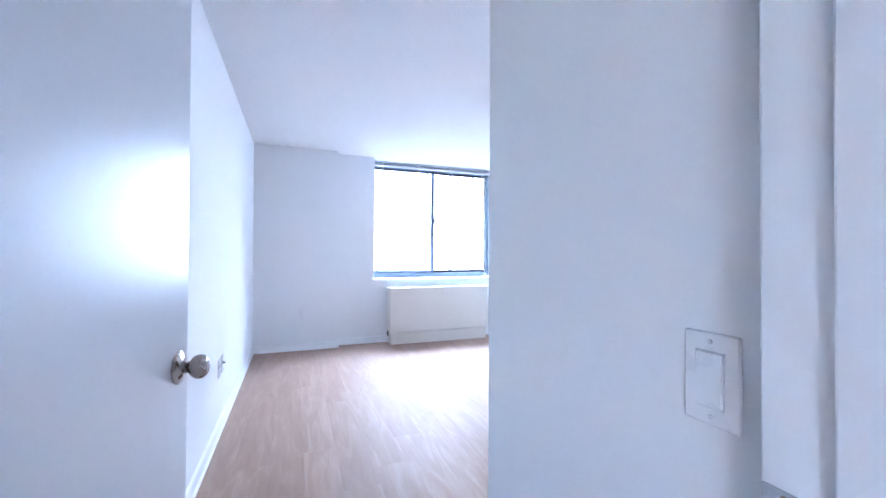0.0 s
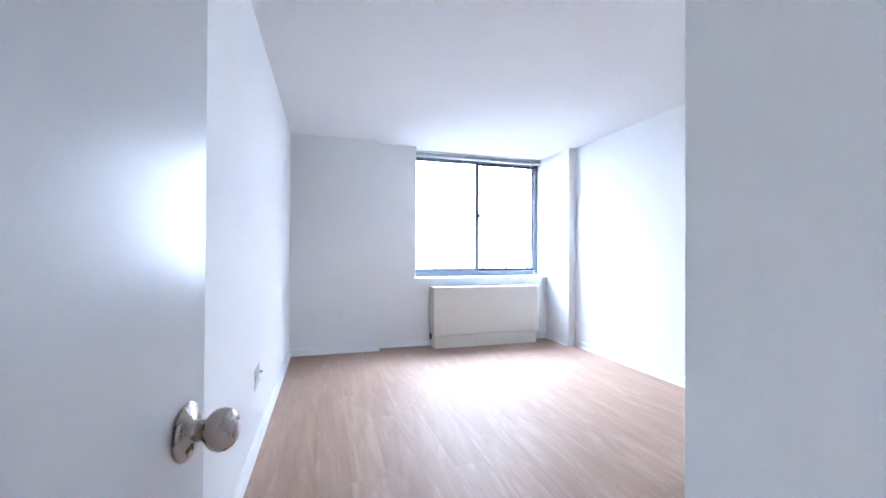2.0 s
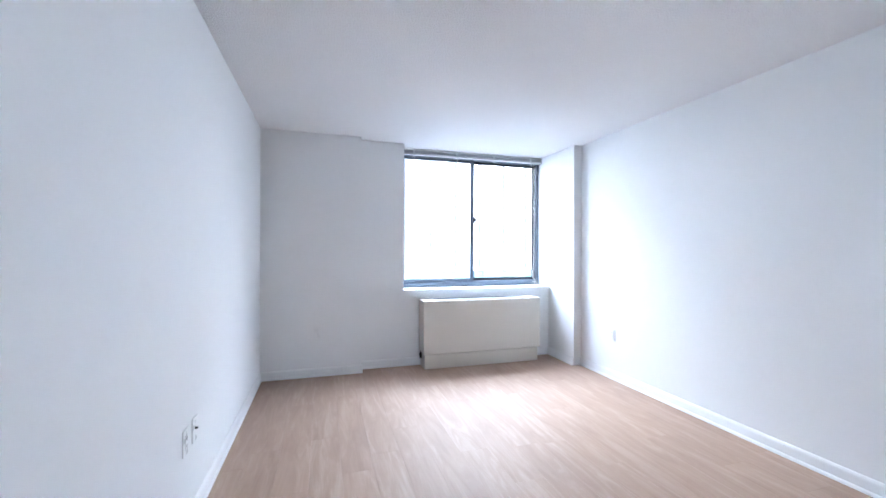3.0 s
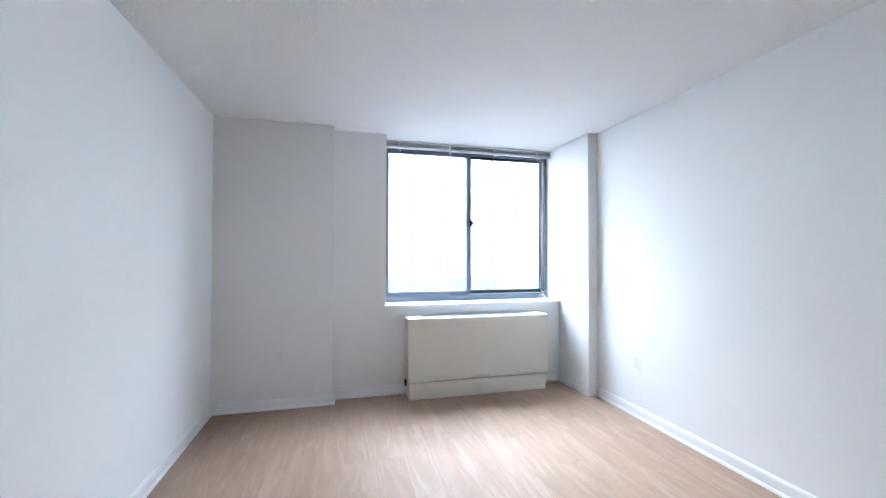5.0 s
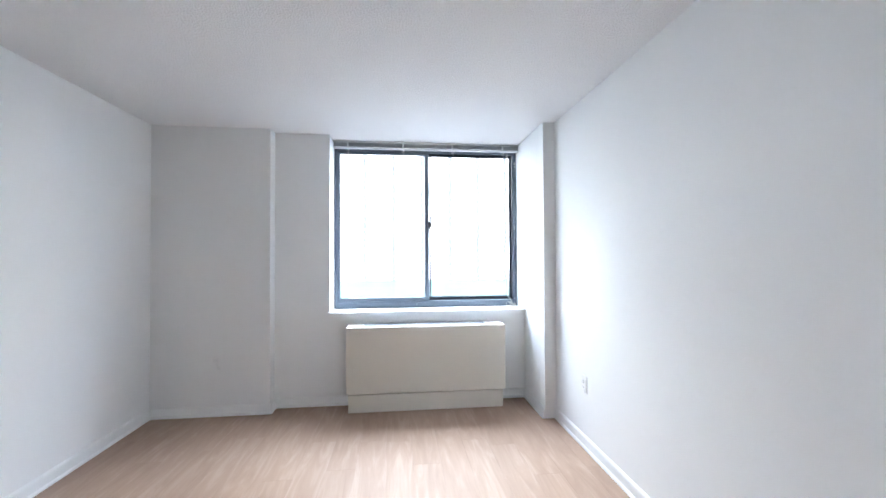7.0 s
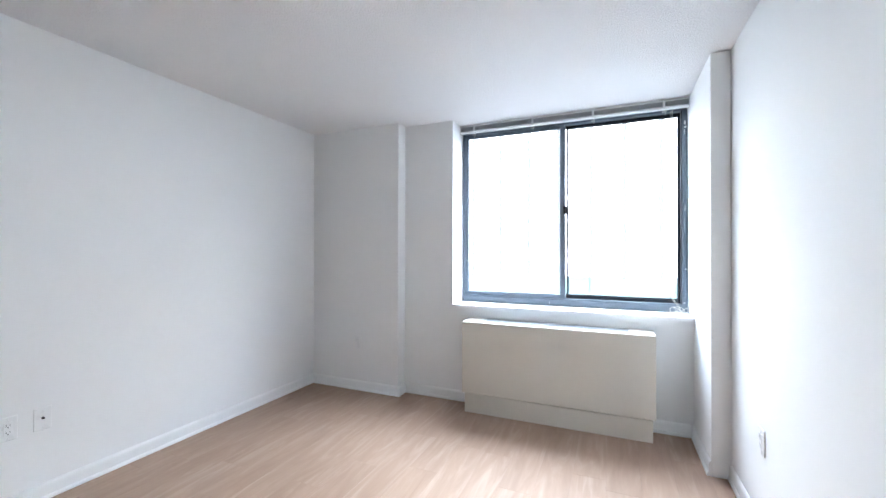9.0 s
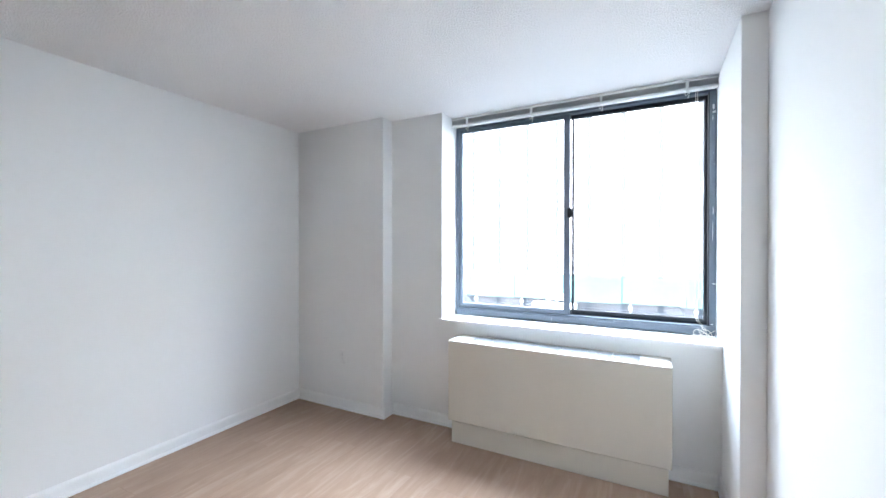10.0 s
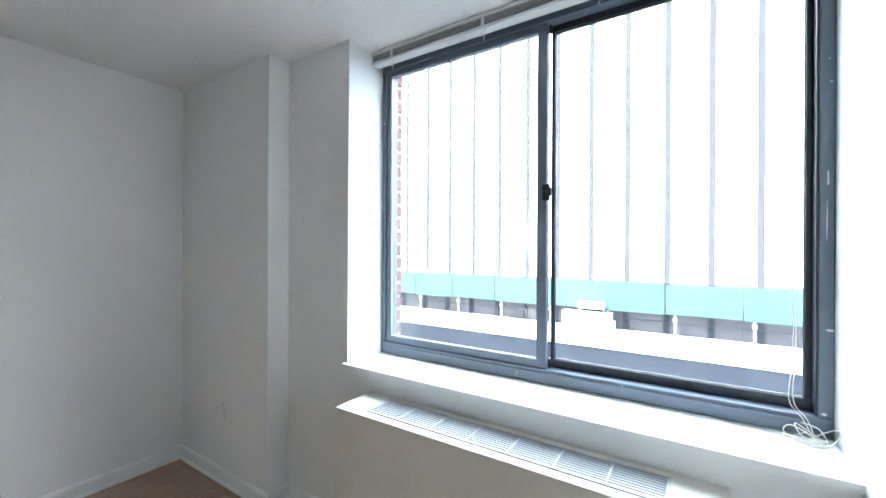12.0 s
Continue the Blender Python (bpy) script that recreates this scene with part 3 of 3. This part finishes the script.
wall_plate("wall_outlet", (XR, 5.10, 0.440), -90, "outlet", "white outlet low on the side wall near the pier", "outlet", "wall outlets")
wall_plate("light_switch", (XC, 1.263, 1.019), -90, "switch", "white rocker light switch beside the doorway", "switch")

# ---- doorway and open door ----
JX, JL = 0.902, 0.118
frame_1 = thing("door_frame_1", (0.55, 1.08, 0), "white painted steel door frame", "door frame", kind="structure")
part("jamb", boxes((JX, 0.947, 1.035, 1.181, 0, 2.075), bevel=0.003), PAINT, frame_1)
part("jamb", boxes((0.066, JL, 1.035, 1.181, 0, 2.075), bevel=0.003), TRIM, frame_1)
part("head", boxes((JL + 0.0005, JX - 0.0005, 1.036, 1.180, 2.03, 2.075), bevel=0.003), TRIM, frame_1)
part("door_stop", boxes((JX - 0.012, JX - 0.0005, 1.038, 1.116, 0, 2.0295), bevel=0.003), PAINT, frame_1)
part("door_stop", boxes((JL + 0.0005, JL + 0.014, 1.06, 1.138, 0, 2.0295), bevel=0.003), TRIM, frame_1)
strike = part("strike_plate", boxes((JX - 0.0025, JX - 0.0005, 1.135, 1.1785, 0.886, 0.947), bevel=0.0008), STEEL, frame_1, "steel strike plate on the jamb")
part("strike_hole", boxes((JX - 0.0032, JX - 0.0026, 1.149, 1.167, 0.901, 0.932)), SLOT, strike)
for z in (0.8935, 0.9395):
    part("screw", turned(((0, 0.0035), (0.0008, 0.0035), (0.001, 0.001)), (JX - 0.0026, 1.158, z), (-1, 0, 0), 10), BRASS, strike, "brass screw")

door = thing("door_1", (0, 0, 0), "white flush door standing open near the side wall", "door", kind="structure")
DW, DT = 0.81, 0.035
part("leaf", boxes((-DT, 0.0, 0.0, DW, 0.012, 2.022), bevel=0.002), DOORP, door)
for z in (0.25, 1.02, 1.80):
    part("hinge", turned(((0, 0.006), (0.1, 0.006), (0.102, 0.003)), (-DT - 0.004, -0.008, z), (0, 0, 1), 12), STEEL, door, "steel butt hinge")
KY, KZ = DW - 0.058, 0.919
for s, x in ((1, 0.0), (-1, -DT)):
    k = part("knob", turned(((0, 0.034), (0.003, 0.0365), (0.0055, 0.036), (0.008, 0.030), (0.010, 0.0145), (0.024, 0.013), (0.027, 0.016), (0.031, 0.021), (0.037, 0.0252), (0.045, 0.0268), (0.053, 0.0252), (0.058, 0.0215), (0.061, 0.0165), (0.0625, 0.0128), (0.061, 0.011)), (x, KY, KZ), (s, 0, 0), 40), NICKEL, door, "satin nickel ball knob with a round rose")
    if s == 1:
        part("centre_button", turned(((0, 0.0105), (0.003, 0.0105), (0.0045, 0.008), (0.0055, 0.003)), (x + 0.060, KY, KZ), (1, 0, 0), 20), STEEL, k, "polished centre button")
part("latch_face", boxes((-0.027, -0.008, DW + 0.0001, DW + 0.0013, KZ - 0.028, KZ + 0.028), bevel=0.0005), STEEL, door, "steel latch face")
door.matrix_world = pose(0.2215 - DW * math.sin(radians(7)), 2.001 - DW * math.cos(radians(7)), 0, 0, 0, -7)

# ---- opposite building ----
FY, PITCH, PH = 22.0, 1.414, -9.518
tower = thing("office_building", (0, FY + 6, GROUND), "white-panelled office block with dark vertical strips across the street", "building")
NX0, NX1 = -22, 22
TOPZ = 16.2
part("wall", boxes((PH + NX0 * PITCH, PH + (NX1 + 12) * PITCH, FY + 0.25, FY + 12, GROUND, TOPZ)), FIN, tower, "dark grey wall behind the panels")
part("roof", boxes((PH + NX0 * PITCH - 0.2, PH + (NX1 + 12) * PITCH + 0.2, FY - 0.1, FY + 12.2, TOPZ, TOPZ + 0.5)), COPING, tower, "white roof edge")
pm = mesh_of("panel", boxes((0.104, PITCH - 0.104, 0.228, 0.25, 0.14, 4.02), bevel=0.006), PANEL)
for i in range(NX0, NX1 + 12):
    for s in range(4):
        ob = new("panel", pm)
        ob.parent = tower
        ob.matrix_parent_inverse = tower.matrix_world.inverted()
        ob.location = (PH + i * PITCH, FY, s * 3.9)
# frosted glass guard in front of a deck, grey wall and blue strips below it
part("lower_wall", boxes((-40, 30, FY + 0.02, FY + 0.24, -3.2, 0.13)), GREYW, tower, "grey masonry wall under the guard")
strip = mesh_of("blue_strip", boxes((-0.1, 0.1, -0.05, 0.02, -2.4, 0.12)), NAVY)
for i in range(NX0, NX1 + 12):
    ob = new("blue_strip", strip)
    ob.parent = tower
    ob.matrix_parent_inverse = tower.matrix_world.inverted()
    ob.location = (PH + i * PITCH, FY + 0.019, 0)
SEAM = 2.26
for k in range(-14, 11):
    x = 1.80 + SEAM * k
    streaky = k in (-1, 2, -6)
    part("glass_guard", boxes((x + 0.02, x + SEAM - 0.02, FY - 0.9, FY - 0.87, -0.92 - 0.03 * (k % 2), 0.16 - 0.02 * (k % 3 == 0)), bevel=0.006), TEAL_STREAKY if streaky else TEAL, tower, "streaked teal glass guard" if streaky else "frosted teal glass guard")
    part("bracket_post", boxes((x + 0.28, x + 0.34, FY - 0.86, FY - 0.78, -1.75, -0.95), (x + 0.24, x + 0.38, FY - 0.90, FY - 0.74, -1.16, -1.06)), BRIGHT, tower, "pale metal post")
    if k % 2:
        part("brace_rod", tube(((x - 0.3, FY - 0.8, -0.9), (x - 0.1, FY - 0.6, -1.15), (x, FY - 0.5, -1.6)), 0.025), GASKET, tower)
part("cable", tube([(-30 + 6 * k, FY - 0.3, -1.33 + 0.04 * (k % 2)) for k in range(11)], 0.02), GASKET, tower, "dark cable along the wall")
podium = thing("podium", (0, FY - 2, GROUND), "low podium with a white roof edge and navy glass", "building")
part("coping", boxes((-40, 30, FY - 1.6, FY - 0.96, -2.30, -1.72), bevel=0.02), COPING, podium, "white roof coping")
part("spandrel", boxes((-40, 30, FY - 1.55, FY - 1.0, GROUND, -2.305)), NAVY, podium, "dark navy glass spandrel")
part("roof_slab", boxes((-40, 30, FY - 0.955, FY + 0.015, -2.30, -1.80)), COPING, podium)
unit = thing("rooftop_unit", (-0.8, FY - 1.4, -1.72), "white rooftop air unit on the podium edge", "air unit")
part("casing", boxes((-1.75, 0.05, FY - 1.5, FY - 1.0, -1.72, -1.02), (0.05, 0.16, FY - 1.45, FY - 1.05, -1.72, -1.30), bevel=0.015), COPING, unit)
part("duct", boxes((-1.15, -0.20, FY - 1.45, FY - 1.1, -0.88, -0.62), bevel=0.03), COPING, unit, "white duct box on legs")
for x in (-1.1, -0.75, -0.25):
    part("leg", boxes((x, x + 0.05, FY - 1.3, FY - 1.25, -1.03, -0.87)), BRIGHT, unit)
structure("ground", boxes((-2500, 2500, -2500, 2500, GROUND - 0.5, GROUND)), ASPHALT, "grey asphalt street far below", "ground")

# ---- floor boards ----
def boards():
    W, L, gap = 0.181, 1.22, 0.0002
    cache = {}
    r = random.Random(7)
    spans = []
    i, x = 0, XL - 0.03
    while x < XR:
        start = -0.1 if x + W < 1.25 else YC
        y = start - r.uniform(0.1, 1.1)
        while y < YW:
            a, b = max(y, start), min(y + L, YW)
            if b - a > 0.02:
                spans.append((max(x, XL), min(x + W, XR), a, b))
            y += L
        x += W
    for x0, x1, y0, y1 in spans:
        key = (round(x1 - x0, 4), round(y1 - y0, 4))
        if key not in cache:
            w, l = key[0] / 2 - gap, key[1] / 2 - gap
            bm = bmesh.new()
            low = [bm.verts.new((sx * w, sy * l, -0.010)) for sx, sy in ((-1, -1), (1, -1), (1, 1), (-1, 1))]
            mid = [bm.verts.new((sx * w, sy * l, -0.0004)) for sx, sy in ((-1, -1), (1, -1), (1, 1), (-1, 1))]
            top = [bm.verts.new((sx * (w - 0.0006), sy * (l - 0.0006), 0)) for sx, sy in ((-1, -1), (1, -1), (1, 1), (-1, 1))]
            for lo, hi in ((low, mid), (mid, top)):
                for k in range(4):
                    bm.faces.new((lo[k], lo[(k + 1) % 4], hi[(k + 1) % 4], hi[k]))
            bm.faces.new(top)
            cache[key] = mesh_of("plank", bm, OAK)
        ob = new("plank", cache[key])
        ob.parent = floor
        ob.location = ((x0 + x1) / 2, (y0 + y1) / 2, 0)


boards()
structure("floor_hall", boxes((-2.35, 1.25, -1.85, -0.1, -0.012, 0), (-2.35, XL, -0.1, 1.05, -0.012, 0)), OAK, "oak-look hallway floor", "floor")
brick_run()
